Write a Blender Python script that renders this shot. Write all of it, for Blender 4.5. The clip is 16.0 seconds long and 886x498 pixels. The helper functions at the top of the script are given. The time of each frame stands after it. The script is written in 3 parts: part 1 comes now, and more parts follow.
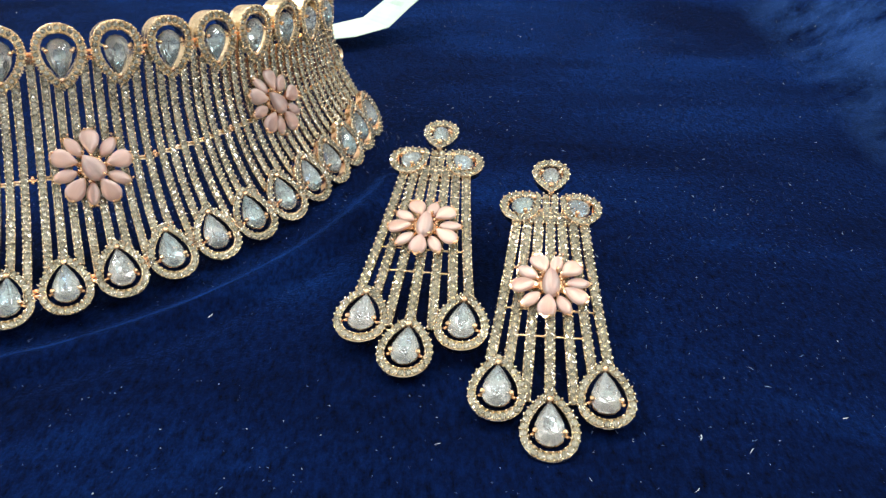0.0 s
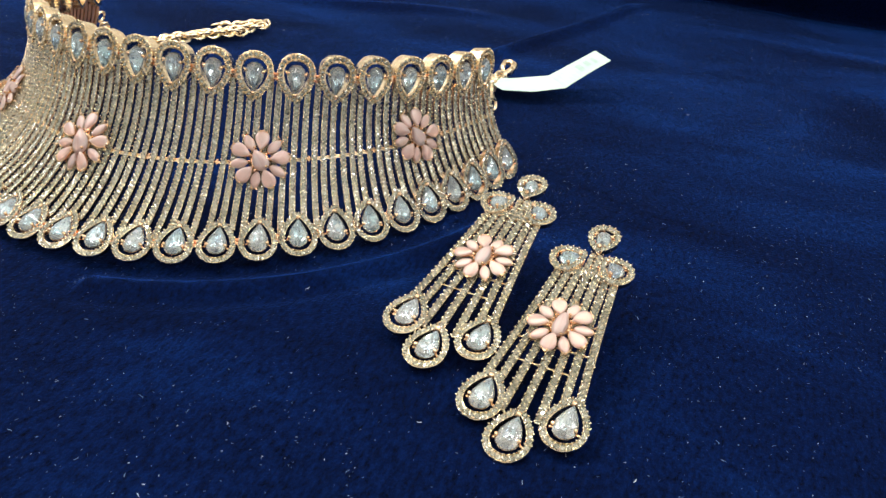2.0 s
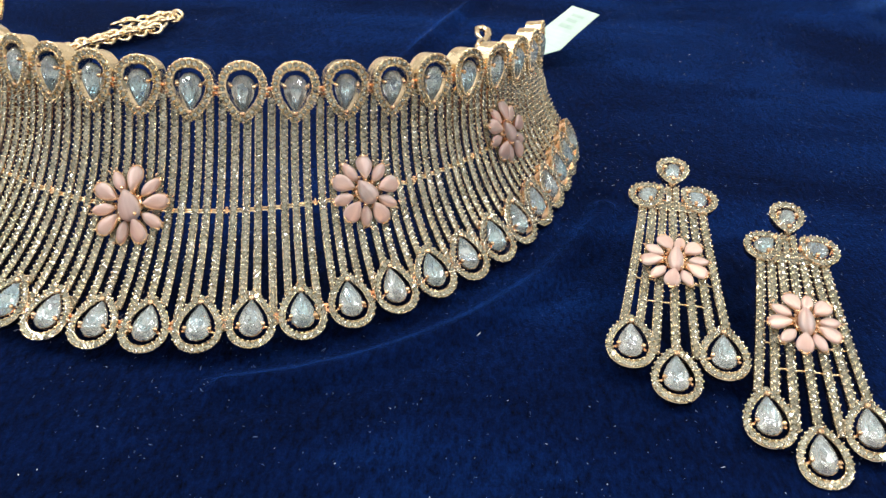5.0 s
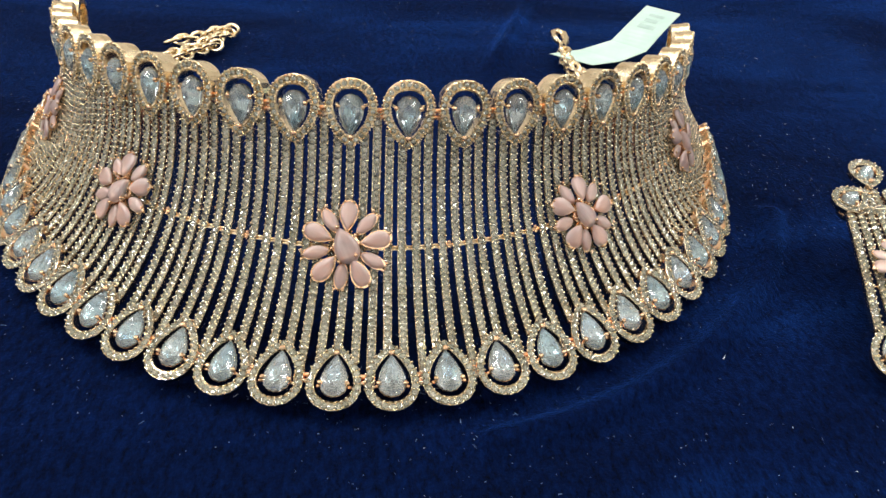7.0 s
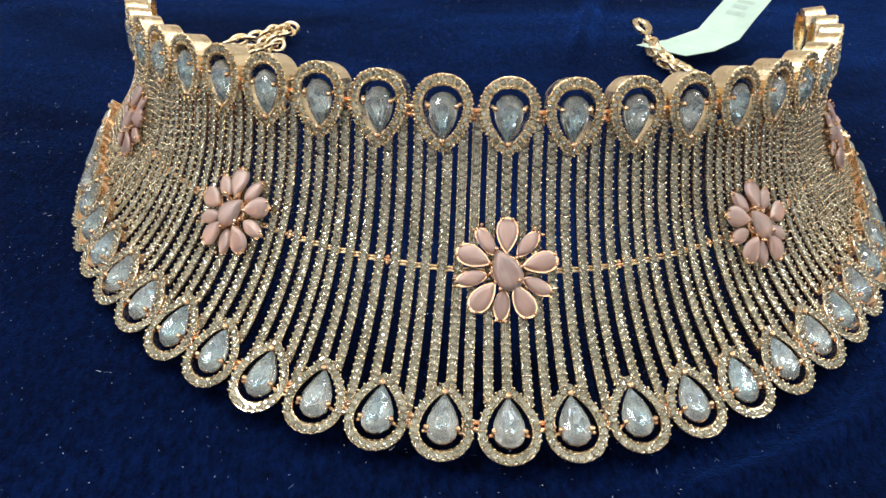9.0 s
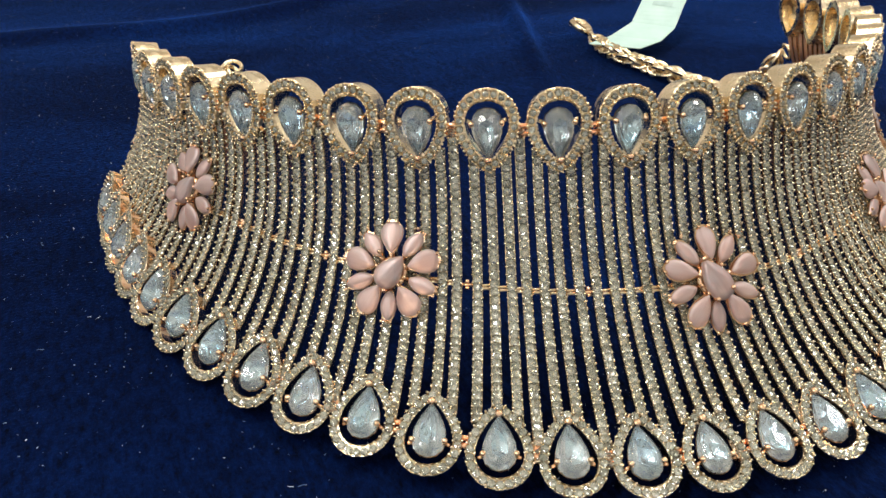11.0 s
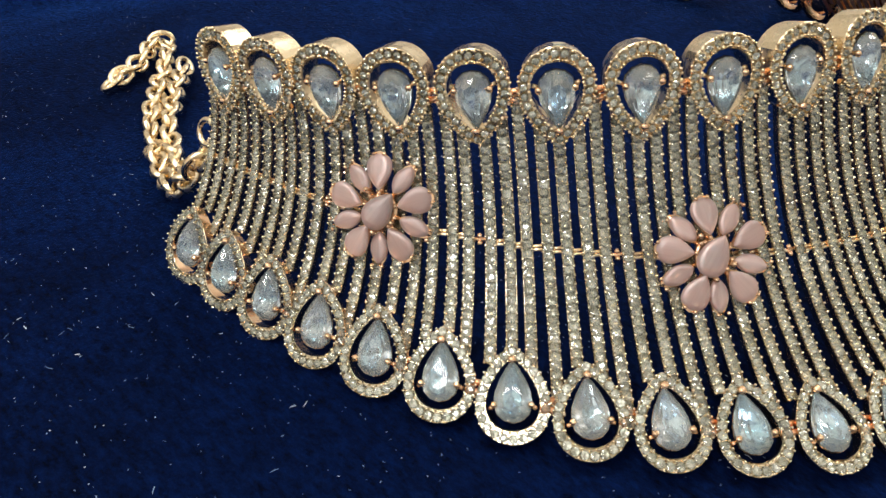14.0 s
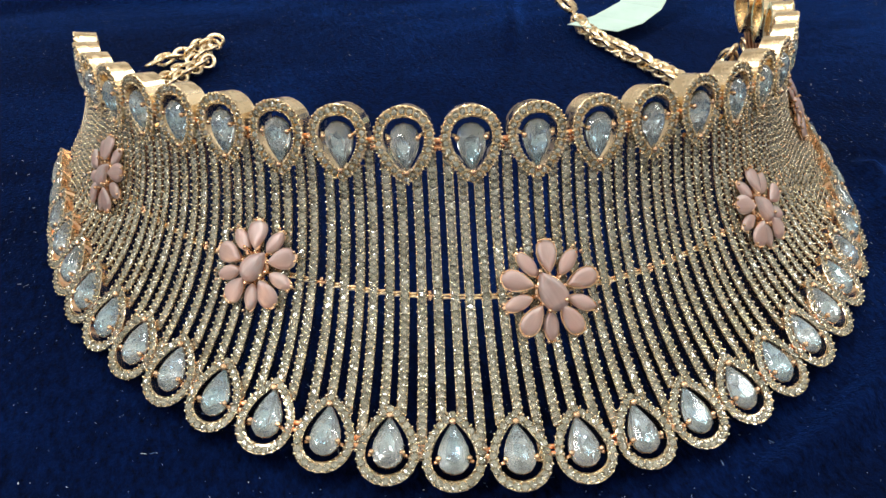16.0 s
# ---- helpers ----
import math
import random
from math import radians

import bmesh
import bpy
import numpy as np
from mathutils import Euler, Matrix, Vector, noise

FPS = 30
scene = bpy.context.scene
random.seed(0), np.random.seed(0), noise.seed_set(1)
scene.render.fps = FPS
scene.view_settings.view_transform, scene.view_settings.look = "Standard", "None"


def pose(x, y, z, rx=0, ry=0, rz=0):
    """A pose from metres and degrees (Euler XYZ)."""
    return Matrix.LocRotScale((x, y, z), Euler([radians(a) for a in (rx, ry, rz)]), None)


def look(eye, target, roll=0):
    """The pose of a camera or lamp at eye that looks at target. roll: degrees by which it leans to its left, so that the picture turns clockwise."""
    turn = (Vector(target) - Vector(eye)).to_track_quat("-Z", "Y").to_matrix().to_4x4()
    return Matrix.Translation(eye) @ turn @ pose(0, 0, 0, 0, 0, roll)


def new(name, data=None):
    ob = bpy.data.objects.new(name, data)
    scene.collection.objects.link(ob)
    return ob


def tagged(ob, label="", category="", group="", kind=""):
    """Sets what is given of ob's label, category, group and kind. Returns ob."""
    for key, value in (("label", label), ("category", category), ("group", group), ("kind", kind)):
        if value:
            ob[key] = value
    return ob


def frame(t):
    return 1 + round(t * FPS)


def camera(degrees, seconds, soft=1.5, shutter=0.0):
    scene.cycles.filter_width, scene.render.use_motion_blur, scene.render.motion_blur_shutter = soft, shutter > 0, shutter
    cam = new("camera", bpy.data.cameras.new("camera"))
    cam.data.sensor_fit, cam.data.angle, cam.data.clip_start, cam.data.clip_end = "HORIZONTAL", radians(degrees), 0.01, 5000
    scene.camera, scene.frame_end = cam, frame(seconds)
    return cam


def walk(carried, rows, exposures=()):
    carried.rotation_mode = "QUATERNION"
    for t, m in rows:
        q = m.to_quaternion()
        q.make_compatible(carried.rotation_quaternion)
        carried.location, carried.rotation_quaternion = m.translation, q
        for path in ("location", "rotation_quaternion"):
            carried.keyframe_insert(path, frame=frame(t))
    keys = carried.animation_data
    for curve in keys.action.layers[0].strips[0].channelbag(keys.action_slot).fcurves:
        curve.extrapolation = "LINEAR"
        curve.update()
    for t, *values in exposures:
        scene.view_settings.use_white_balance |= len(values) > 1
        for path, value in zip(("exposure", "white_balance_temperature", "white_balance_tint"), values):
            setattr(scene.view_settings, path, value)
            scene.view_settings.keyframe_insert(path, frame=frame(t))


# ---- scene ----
cam = camera(55.58, 16.0)
PATH = [
    (0, 0.1211, -0.0033, 0.1021, 56.56, -0.97, 0.56),
    (0.5, 0.1199, -0.0039, 0.1017, 56.48, -1.20, 0.38),
    (1, 0.1150, -0.0121, 0.1175, 57.33, -1.99, 2.26),
    (1.5, 0.1409, -0.0236, 0.1288, 62.11, -1.34, 14.00),
    (2, 0.1692, -0.0257, 0.1209, 58.42, -2.49, 22.01),
    (2.5, 0.1657, -0.0154, 0.1246, 56.91, -2.26, 22.81),
    (3, 0.1490, -0.0150, 0.1202, 56.48, -2.51, 18.55),
    (3.2, 0.1399, -0.0148, 0.1196, 56.24, -2.86, 16.22),
    (5.3, 0.0637, -0.0115, 0.1162, 55.6352, -2.09, 2.11),
    (5.5, 0.0585, -0.0105, 0.1164, 55.7000, -2.15, 1.22),
    (6, 0.0412, -0.0068, 0.1167, 55.4400, -2.45, -0.97),
    (6.5, 0.0229, -0.0032, 0.1151, 55.5000, -3.06, -2.73),
    (7, 0.0036, 0.0020, 0.1112, 55.8600, -2.70, -3.92),
    (7.5, -0.0078, 0.0087, 0.1072, 55.9100, -1.88, -4.72),
    (8, -0.0099, 0.0214, 0.1001, 55.5500, -1.18, -4.59),
    (8.2, -0.0107, 0.0236, 0.1000, 55.1100, -1.36, -4.48),
    (10.3, -0.0666, 0.0263, 0.1054, 57.1248, -1.67, -14.09),
    (10.5, -0.0721, 0.0343, 0.1036, 56.85, -1.67, -16.64),
    (11, -0.0879, 0.0539, 0.0956, 57.28, -1.36, -23.24),
    (11.5, -0.1044, 0.0735, 0.0950, 57.85, -1.90, -29.37),
    (12, -0.1234, 0.0943, 0.0895, 57.47, -2.45, -34.94),
    (12.5, -0.1295, 0.1093, 0.0901, 56.02, -2.46, -40.32),
    (13, -0.1391, 0.1206, 0.0879, 54.44, -1.73, -44.43),
    (13.5, -0.1410, 0.1296, 0.0860, 53.14, -2.27, -48.23),
    (14, -0.1434, 0.1270, 0.0882, 52.49, -2.38, -46.85),
    (14.5, -0.1332, 0.1194, 0.0915, 52.48, -2.00, -43.71),
    (15, -0.1148, 0.0962, 0.0955, 52.81, -1.45, -34.17),
    (15.5, -0.0886, 0.0635, 0.1020, 53.18, -0.76, -24.37),
    (16, -0.0519, 0.0377, 0.1108, 53.22, -0.43, -16.65),
]
walk(cam, [(t, pose(x, y, z, rx, ry, rz)) for t, x, y, z, rx, ry, rz in PATH],
     [(0.0, 0.17), (3.2, 0.20), (5.5, 0.04), (8.2, -0.12), (10.5, -0.18), (16.0, -0.18)])

MM = 0.001

# ---------------------------------------------------------------- light
world = bpy.data.worlds.new("room_air")
scene.world = world
world.use_nodes = True
world.node_tree.nodes["Background"].inputs[0].default_value = (0.75, 0.82, 0.90, 1)
world.node_tree.nodes["Background"].inputs[1].default_value = 0.05


def ceiling_lamp(x, y, z, watts, size, colour, target):
    data = bpy.data.lights.new("downlight", "AREA")
    data.shape, data.size, data.energy, data.color = "DISK", size, watts, colour
    ob = new("downlight", data)
    ob.matrix_world = look((x, y, z), target)
    return tagged(ob, "recessed round ceiling downlight shining on the table", "lamp", "ceiling downlights")


for lx, ly, watts, tint in ((-0.40, 0.62, 9.5, (1.0, 0.92, 0.79)), (0.22, 0.80, 8.5, (1.0, 0.92, 0.79)), (0.95, 0.40, 6.4, (1.0, 0.97, 0.92)),
                            (-1.05, 0.20, 9.5, (1.0, 0.97, 0.92)), (0.42, -0.35, 1.3, (0.90, 0.97, 1.0)), (-0.40, -0.40, 1.3, (0.90, 0.97, 1.0))):
    ceiling_lamp(lx, ly, 1.62, watts, 0.07, tint, (0, 0.2, 0))


# unseen soft panels, added to brighten facets and metal with broad reflections
def fill_panel(x, y, watts):
    data = bpy.data.lights.new("added_fill_panel", "AREA")
    data.shape, data.size, data.energy, data.color = "SQUARE", 0.6, watts, (0.96, 0.98, 1.0)
    ob = new("added_fill_panel", data)
    ob.matrix_world = look((x, y, 1.63), (x, y, 0))
    return tagged(ob, "unseen square white panel added below the ceiling for soft fill and reflections", "lamp", "ceiling panels")


for lx, ly, watts in ((-1.50, 0.90, 10), (1.50, 0.90, 10), (1.55, -0.20, 11), (-1.55, -0.20, 15), (0.0, -1.3, 3)):
    fill_panel(lx, ly, watts)


# ---------------------------------------------------------------- materials
def material(name):
    m = bpy.data.materials.new(name)
    m.use_nodes = True
    nt = m.node_tree
    return m, nt, nt.nodes["Principled BSDF"]


def link(nt, a, ao, b, bi):
    nt.links.new(a.outputs[ao], b.inputs[bi])


def noise_node(nt, scale, detail=4.0, rough=0.55):
    co = nt.nodes.new("ShaderNodeTexCoord")
    n = nt.nodes.new("ShaderNodeTexNoise")
    n.inputs["Scale"].default_value = scale
    n.inputs["Detail"].default_value = detail
    n.inputs["Roughness"].default_value = rough
    link(nt, co, "Object", n, "Vector")
    return n


def ramp(nt, src, out, stops):
    r = nt.nodes.new("ShaderNodeValToRGB")
    while len(r.color_ramp.elements) < len(stops):
        r.color_ramp.elements.new(0.5)
    for e, (p, c) in zip(r.color_ramp.elements, stops):
        e.position, e.color = p, (*c, 1)
    link(nt, src, out, r, "Fac")
    return r


def bump(nt, src, out, bsdf, strength, distance):
    b = nt.nodes.new("ShaderNodeBump")
    b.inputs["Strength"].default_value = strength
    b.inputs["Distance"].default_value = distance
    link(nt, src, out, b, "Height")
    link(nt, b, "Normal", bsdf, "Normal")


def gold_material(name, dark, light, rough):
    m, nt, p = material(name)
    n = noise_node(nt, 420, 3)
    r = ramp(nt, n, "Fac", [(0.3, dark), (0.7, light)])
    link(nt, r, "Color", p, "Base Color")
    p.inputs["Metallic"].default_value = 1.0
    q = ramp(nt, n, "Fac", [(0.3, (rough * 0.7,) * 3), (0.75, (rough * 1.4,) * 3)])
    link(nt, q, "Color", p, "Roughness")
    bump(nt, noise_node(nt, 1800, 2), "Fac", p, 0.15, 0.0001)
    return m


GOLD = gold_material("rose_gold", (0.86, 0.54, 0.33), (0.95, 0.68, 0.44), 0.20)
GOLD_PALE = gold_material("pale_gold", (0.88, 0.68, 0.42), (0.95, 0.80, 0.56), 0.25)
BACK = gold_material("rose_gold_back", (0.92, 0.55, 0.36), (0.97, 0.67, 0.46), 0.42)
ROSE = gold_material("deep_rose_gold", (0.90, 0.42, 0.22), (0.96, 0.55, 0.32), 0.22)
BEADS = gold_material("white_gold_beads", (0.92, 0.77, 0.55), (0.98, 0.86, 0.66), 0.13)


def crystal_material(name, colour, low, transmission, ior, rough):
    m, nt, p = material(name)
    g = nt.nodes.new("ShaderNodeNewGeometry")
    o = nt.nodes.new("ShaderNodeObjectInfo")
    mix = nt.nodes.new("ShaderNodeMath")
    mix.operation = "ADD"
    link(nt, g, "Random Per Island", mix, 0)
    link(nt, o, "Random", mix, 1)
    wrap = nt.nodes.new("ShaderNodeMath")
    wrap.operation = "FRACT"
    link(nt, mix, "Value", wrap, 0)
    r = ramp(nt, wrap, "Value", [(0.0, low), (1.0, colour)])
    link(nt, r, "Color", p, "Base Color")
    p.inputs["Roughness"].default_value = rough
    p.inputs["IOR"].default_value = ior
    p.inputs["Transmission Weight"].default_value = transmission
    return m


PAVE = crystal_material("pave_crystal", (0.87, 0.87, 0.74), (0.56, 0.56, 0.45), 0.88, 1.95, 0.03)
PEAR = crystal_material("pear_crystal", (0.95, 0.99, 1.0), (0.84, 0.96, 1.0), 0.90, 1.65, 0.0)


def facet_normals(nt, p, cells, amount):
    """Every cell of the pattern faces its own way, like a small cut."""
    geo = nt.nodes.new("ShaderNodeNewGeometry")
    shift = nt.nodes.new("ShaderNodeVectorMath")
    shift.operation, shift.inputs[1].default_value = "SUBTRACT", (0.5, 0.5, 0.5)
    link(nt, cells, "Color", shift, 0)
    mixed = nt.nodes.new("ShaderNodeVectorMath")
    mixed.operation, mixed.inputs[1].default_value = "MULTIPLY_ADD", (amount,) * 3
    link(nt, shift, "Vector", mixed, 0)
    link(nt, geo, "Normal", mixed, 2)
    flat = nt.nodes.new("ShaderNodeVectorMath")
    flat.operation = "NORMALIZE"
    link(nt, mixed, "Vector", flat, 0)
    link(nt, flat, "Vector", p, "Normal")


def cell_node(nt, scale):
    """Cells that differ from one thing to the next."""
    co = nt.nodes.new("ShaderNodeTexCoord")
    info = nt.nodes.new("ShaderNodeObjectInfo")
    move = nt.nodes.new("ShaderNodeVectorMath")
    move.operation = "ADD"
    link(nt, co, "Object", move, 0)
    link(nt, info, "Random", move, 1)
    cells = nt.nodes.new("ShaderNodeTexVoronoi")
    cells.inputs["Scale"].default_value = scale
    link(nt, move, "Vector", cells, "Vector")
    return cells


def reflector_material():
    """Crinkled silver reflector with a faint blue-green sheen, added to brighten the stones."""
    m, nt, p = material("stone_reflector")
    cells = cell_node(nt, 800)
    r = ramp(nt, cells, "Color", [(0.14, (0.55, 0.75, 0.82)), (0.38, (0.85, 0.97, 0.98)), (0.6, (1.0, 1.0, 1.0)), (0.85, (0.72, 0.86, 1.0))])
    link(nt, r, "Color", p, "Base Color")
    p.inputs["Metallic"].default_value = 0.85
    p.inputs["Roughness"].default_value = 0.12
    facet_normals(nt, p, cells, 1.1)
    return m


REFLECTOR = reflector_material()
facet_normals(PEAR.node_tree, PEAR.node_tree.nodes["Principled BSDF"], cell_node(PEAR.node_tree, 700), 0.10)


def cats_eye_material():
    """Milky pink stone whose fibres run along its length and shine across it."""
    m, nt, p = material("pink_cats_eye")
    co = nt.nodes.new("ShaderNodeTexCoord")
    mp = nt.nodes.new("ShaderNodeMapping")
    mp.inputs["Scale"].default_value = (1500, 90, 1500)
    link(nt, co, "Object", mp, "Vector")
    n = nt.nodes.new("ShaderNodeTexNoise")
    n.inputs["Scale"].default_value = 1.0
    n.inputs["Detail"].default_value = 4
    link(nt, mp, "Vector", n, "Vector")
    r = ramp(nt, n, "Fac", [(0.25, (0.66, 0.50, 0.48)), (0.75, (0.88, 0.72, 0.695))])
    info = nt.nodes.new("ShaderNodeObjectInfo")
    tone = ramp(nt, info, "Random", [(0.0, (0.84, 0.82, 0.82)), (1.0, (1.0, 1.0, 1.0))])
    both = nt.nodes.new("ShaderNodeMix")
    both.data_type, both.blend_type = "RGBA", "MULTIPLY"
    both.inputs[0].default_value = 1.0
    link(nt, r, "Color", both, 6)
    link(nt, tone, "Color", both, 7)
    link(nt, both, 2, p, "Base Color")
    fibre = nt.nodes.new("ShaderNodeVectorTransform")
    fibre.vector_type, fibre.convert_from, fibre.convert_to = "VECTOR", "OBJECT", "WORLD"
    fibre.inputs[0].default_value = (0, 1, 0)
    link(nt, fibre, "Vector", p, "Tangent")
    p.inputs["Metallic"].default_value = 0.16
    p.inputs["Roughness"].default_value = 0.42
    p.inputs["Anisotropic"].default_value = 0.85
    p.inputs["Specular IOR Level"].default_value = 0.7
    p.inputs["IOR"].default_value = 1.55
    p.inputs["Transmission Weight"].default_value = 0.58
    p.inputs["Subsurface Weight"].default_value = 0.6
    p.inputs["Subsurface Radius"].default_value = (0.002, 0.0012, 0.0011)
    p.inputs["Coat Weight"].default_value = 0.2
    p.inputs["Coat Roughness"].default_value = 0.06
    bump(nt, n, "Fac", p, 0.10, 0.0001)
    return m


PINK = cats_eye_material()


def velvet_material():
    m, nt, p = material("blue_velvet")
    co = nt.nodes.new("ShaderNodeTexCoord")
    mp = nt.nodes.new("ShaderNodeMapping")
    mp.inputs["Scale"].default_value = (1.0, 2.4, 1.0)
    mp.inputs["Rotation"].default_value = (0, 0, 0.5)
    link(nt, co, "Object", mp, "Vector")
    big = nt.nodes.new("ShaderNodeTexNoise")
    big.inputs["Scale"].default_value = 9
    big.inputs["Detail"].default_value = 5
    big.inputs["Distortion"].default_value = 0.6
    link(nt, mp, "Vector", big, "Vector")
    # the pile stands in faint rows
    rows = nt.nodes.new("ShaderNodeMapping")
    rows.inputs["Scale"].default_value = (1.0, 0.45, 1.0)
    rows.inputs["Rotation"].default_value = (0, 0, -0.12)
    link(nt, co, "Object", rows, "Vector")
    fine = nt.nodes.new("ShaderNodeTexNoise")
    fine.inputs["Scale"].default_value = 900
    fine.inputs["Detail"].default_value = 5
    fine.inputs["Roughness"].default_value = 0.8
    link(nt, rows, "Vector", fine, "Vector")
    r = ramp(nt, big, "Fac", [(0.30, (0.0003, 0.0023, 0.0145)), (0.55, (0.0005, 0.0039, 0.0250)), (0.75, (0.0013, 0.0105, 0.060))])
    mixer = nt.nodes.new("ShaderNodeMix")
    mixer.data_type, mixer.blend_type = "RGBA", "MULTIPLY"
    mixer.inputs[0].default_value = 0.9
    f = ramp(nt, fine, "Fac", [(0.32, (0.12, 0.12, 0.12)), (0.68, (2.1, 2.1, 2.1))])
    link(nt, r, "Color", mixer, 6)
    link(nt, f, "Color", mixer, 7)
    link(nt, mixer, 2, p, "Base Color")
    p.inputs["Roughness"].default_value = 0.9
    p.inputs["Specular IOR Level"].default_value = 0.03
    w = ramp(nt, big, "Fac", [(0.36, (0.20,) * 3), (0.72, (1.10,) * 3)])
    # a stripe of brushed pile along the side, its extra shine painted in by position
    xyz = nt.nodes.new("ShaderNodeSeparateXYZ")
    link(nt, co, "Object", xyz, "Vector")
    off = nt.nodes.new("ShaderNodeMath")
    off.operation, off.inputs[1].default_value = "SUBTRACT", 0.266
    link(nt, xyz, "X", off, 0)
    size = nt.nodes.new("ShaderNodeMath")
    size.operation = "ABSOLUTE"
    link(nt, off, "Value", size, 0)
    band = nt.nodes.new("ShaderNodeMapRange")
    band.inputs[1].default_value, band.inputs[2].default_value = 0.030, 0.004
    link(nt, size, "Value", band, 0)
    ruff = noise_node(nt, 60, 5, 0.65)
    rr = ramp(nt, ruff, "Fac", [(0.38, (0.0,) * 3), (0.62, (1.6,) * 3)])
    brushed_shine = nt.nodes.new("ShaderNodeMath")
    brushed_shine.operation = "MULTIPLY"
    link(nt, band, 0, brushed_shine, 0)
    link(nt, rr, "Color", brushed_shine, 1)
    total = nt.nodes.new("ShaderNodeMath")
    total.operation = "ADD"
    link(nt, w, "Color", total, 0)
    link(nt, brushed_shine, "Value", total, 1)
    speck = ramp(nt, fine, "Fac", [(0.35, (0.60,) * 3), (0.68, (1.45,) * 3)])
    nap = nt.nodes.new("ShaderNodeMath")
    nap.operation = "MULTIPLY"
    link(nt, total, "Value", nap, 0)
    link(nt, speck, "Color", nap, 1)
    link(nt, nap, "Value", p, "Sheen Weight")
    # the stripe's shine is also painted into the base colour as lighter blue
    painted_shine = nt.nodes.new("ShaderNodeMix")
    painted_shine.data_type = "RGBA"
    painted_shine.inputs[7].default_value = (0.020, 0.060, 0.20, 1)
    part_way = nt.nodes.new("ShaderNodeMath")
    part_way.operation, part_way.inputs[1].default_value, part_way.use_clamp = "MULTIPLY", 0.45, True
    link(nt, brushed_shine, "Value", part_way, 0)
    link(nt, part_way, "Value", painted_shine, 0)
    link(nt, mixer, 2, painted_shine, 6)
    link(nt, painted_shine, 2, p, "Base Color")
    p.inputs["Sheen Roughness"].default_value = 0.28
    p.inputs["Sheen Tint"].default_value = (0.03, 0.19, 0.90, 1)
    bump(nt, noise_node(nt, 1500, 3), "Fac", p, 0.6, 0.0004)
    return m


VELVET = velvet_material()


def plain_material(name, a, b, scale, rough, strength=0.1):
    m, nt, p = material(name)
    n = noise_node(nt, scale, 6)
    r = ramp(nt, n, "Fac", [(0.3, a), (0.7, b)])
    link(nt, r, "Color", p, "Base Color")
    p.inputs["Roughness"].default_value = rough
    bump(nt, n, "Fac", p, strength, 0.001)
    return m


PAPER = plain_material("tag_paper", (0.40, 0.56, 0.51), (0.48, 0.64, 0.59), 120, 0.6)
INK = plain_material("faded_ink", (0.33, 0.46, 0.43), (0.41, 0.54, 0.50), 300, 0.7)


def lint_material():
    m, nt, p = material("lint_fibre")
    g = nt.nodes.new("ShaderNodeNewGeometry")
    r = ramp(nt, g, "Random Per Island", [(0.0, (0.03, 0.07, 0.18)), (0.72, (0.14, 0.21, 0.36)), (1.0, (0.60, 0.65, 0.74))])
    link(nt, r, "Color", p, "Base Color")
    p.inputs["Roughness"].default_value = 0.9
    return m


LINT = lint_material()
WALL = plain_material("wall_paint", (0.72, 0.71, 0.68), (0.78, 0.77, 0.74), 3, 0.8)
FLOOR = plain_material("floor_tile", (0.30, 0.27, 0.24), (0.38, 0.35, 0.31), 2, 0.5)


def wood_material():
    m, nt, p = material("table_wood")
    co = nt.nodes.new("ShaderNodeTexCoord")
    mp = nt.nodes.new("ShaderNodeMapping")
    mp.inputs["Scale"].default_value = (2.0, 40.0, 10.0)
    link(nt, co, "Object", mp, "Vector")
    n = nt.nodes.new("ShaderNodeTexNoise")
    n.inputs["Scale"].default_value = 2.0
    n.inputs["Detail"].default_value = 8
    link(nt, mp, "Vector", n, "Vector")
    r = ramp(nt, n, "Fac", [(0.3, (0.52, 0.29, 0.11)), (0.7, (0.68, 0.42, 0.19))])
    link(nt, r, "Color", p, "Base Color")
    p.inputs["Roughness"].default_value = 0.35
    bump(nt, n, "Fac", p, 0.1, 0.001)
    return m


WOOD = wood_material()


# ---------------------------------------------------------------- mesh helpers
def mesh_from(name, verts, faces, mat, smooth=False):
    me = bpy.data.meshes.new(name)
    me.from_pydata([tuple(v) for v in verts], [], [tuple(f) for f in faces])
    if smooth is True:
        me.polygons.foreach_set("use_smooth", [True] * len(me.polygons))
    elif smooth is not False:
        me.polygons.foreach_set("use_smooth", list(smooth))
    me.materials.append(mat)
    me.update()
    return me


class Build:
    """Collects stamped templates (in millimetres) into one mesh."""

    def __init__(self):
        self.v, self.f, self.s, self.k, self.n, self.frames = [], [], [], [], 0, []

    def add(self, verts, faces, smooth=False, slot=0):
        verts = np.asarray(verts, float)
        self.v.append(verts)
        self.f += [tuple(i + self.n for i in f) for f in faces]
        self.s += [smooth] * len(faces)
        self.k += [slot] * len(faces)
        self.n += len(verts)

    def stamp(self, template, frames, scale=1.0, slot=0):
        verts, faces, smooth = template
        for m in frames:
            self.add(verts * scale @ m[:3, :3].T + m[:3, 3], faces, smooth, slot)

    def mesh(self, name, mat, *more):
        me = mesh_from(name, np.concatenate(self.v) * MM, self.f, mat, self.s)
        for other in more:
            me.materials.append(other)
        if more:
            me.polygons.foreach_set("material_index", self.k)
        return me


def child(name, mesh, parent, m=None, label="", kind=""):
    ob = new(name, mesh)
    ob.parent = parent
    if m is not None:
        ob.matrix_local = m
    return tagged(ob, label, kind=kind)


def frame_at(p, x, y, z):
    m = np.eye(4)
    m[:3, 0], m[:3, 1], m[:3, 2], m[:3, 3] = x, y, z, p
    return m


def to_matrix(m):
    q = Matrix([list(r) for r in m])
    q.translation = q.translation * MM
    return q


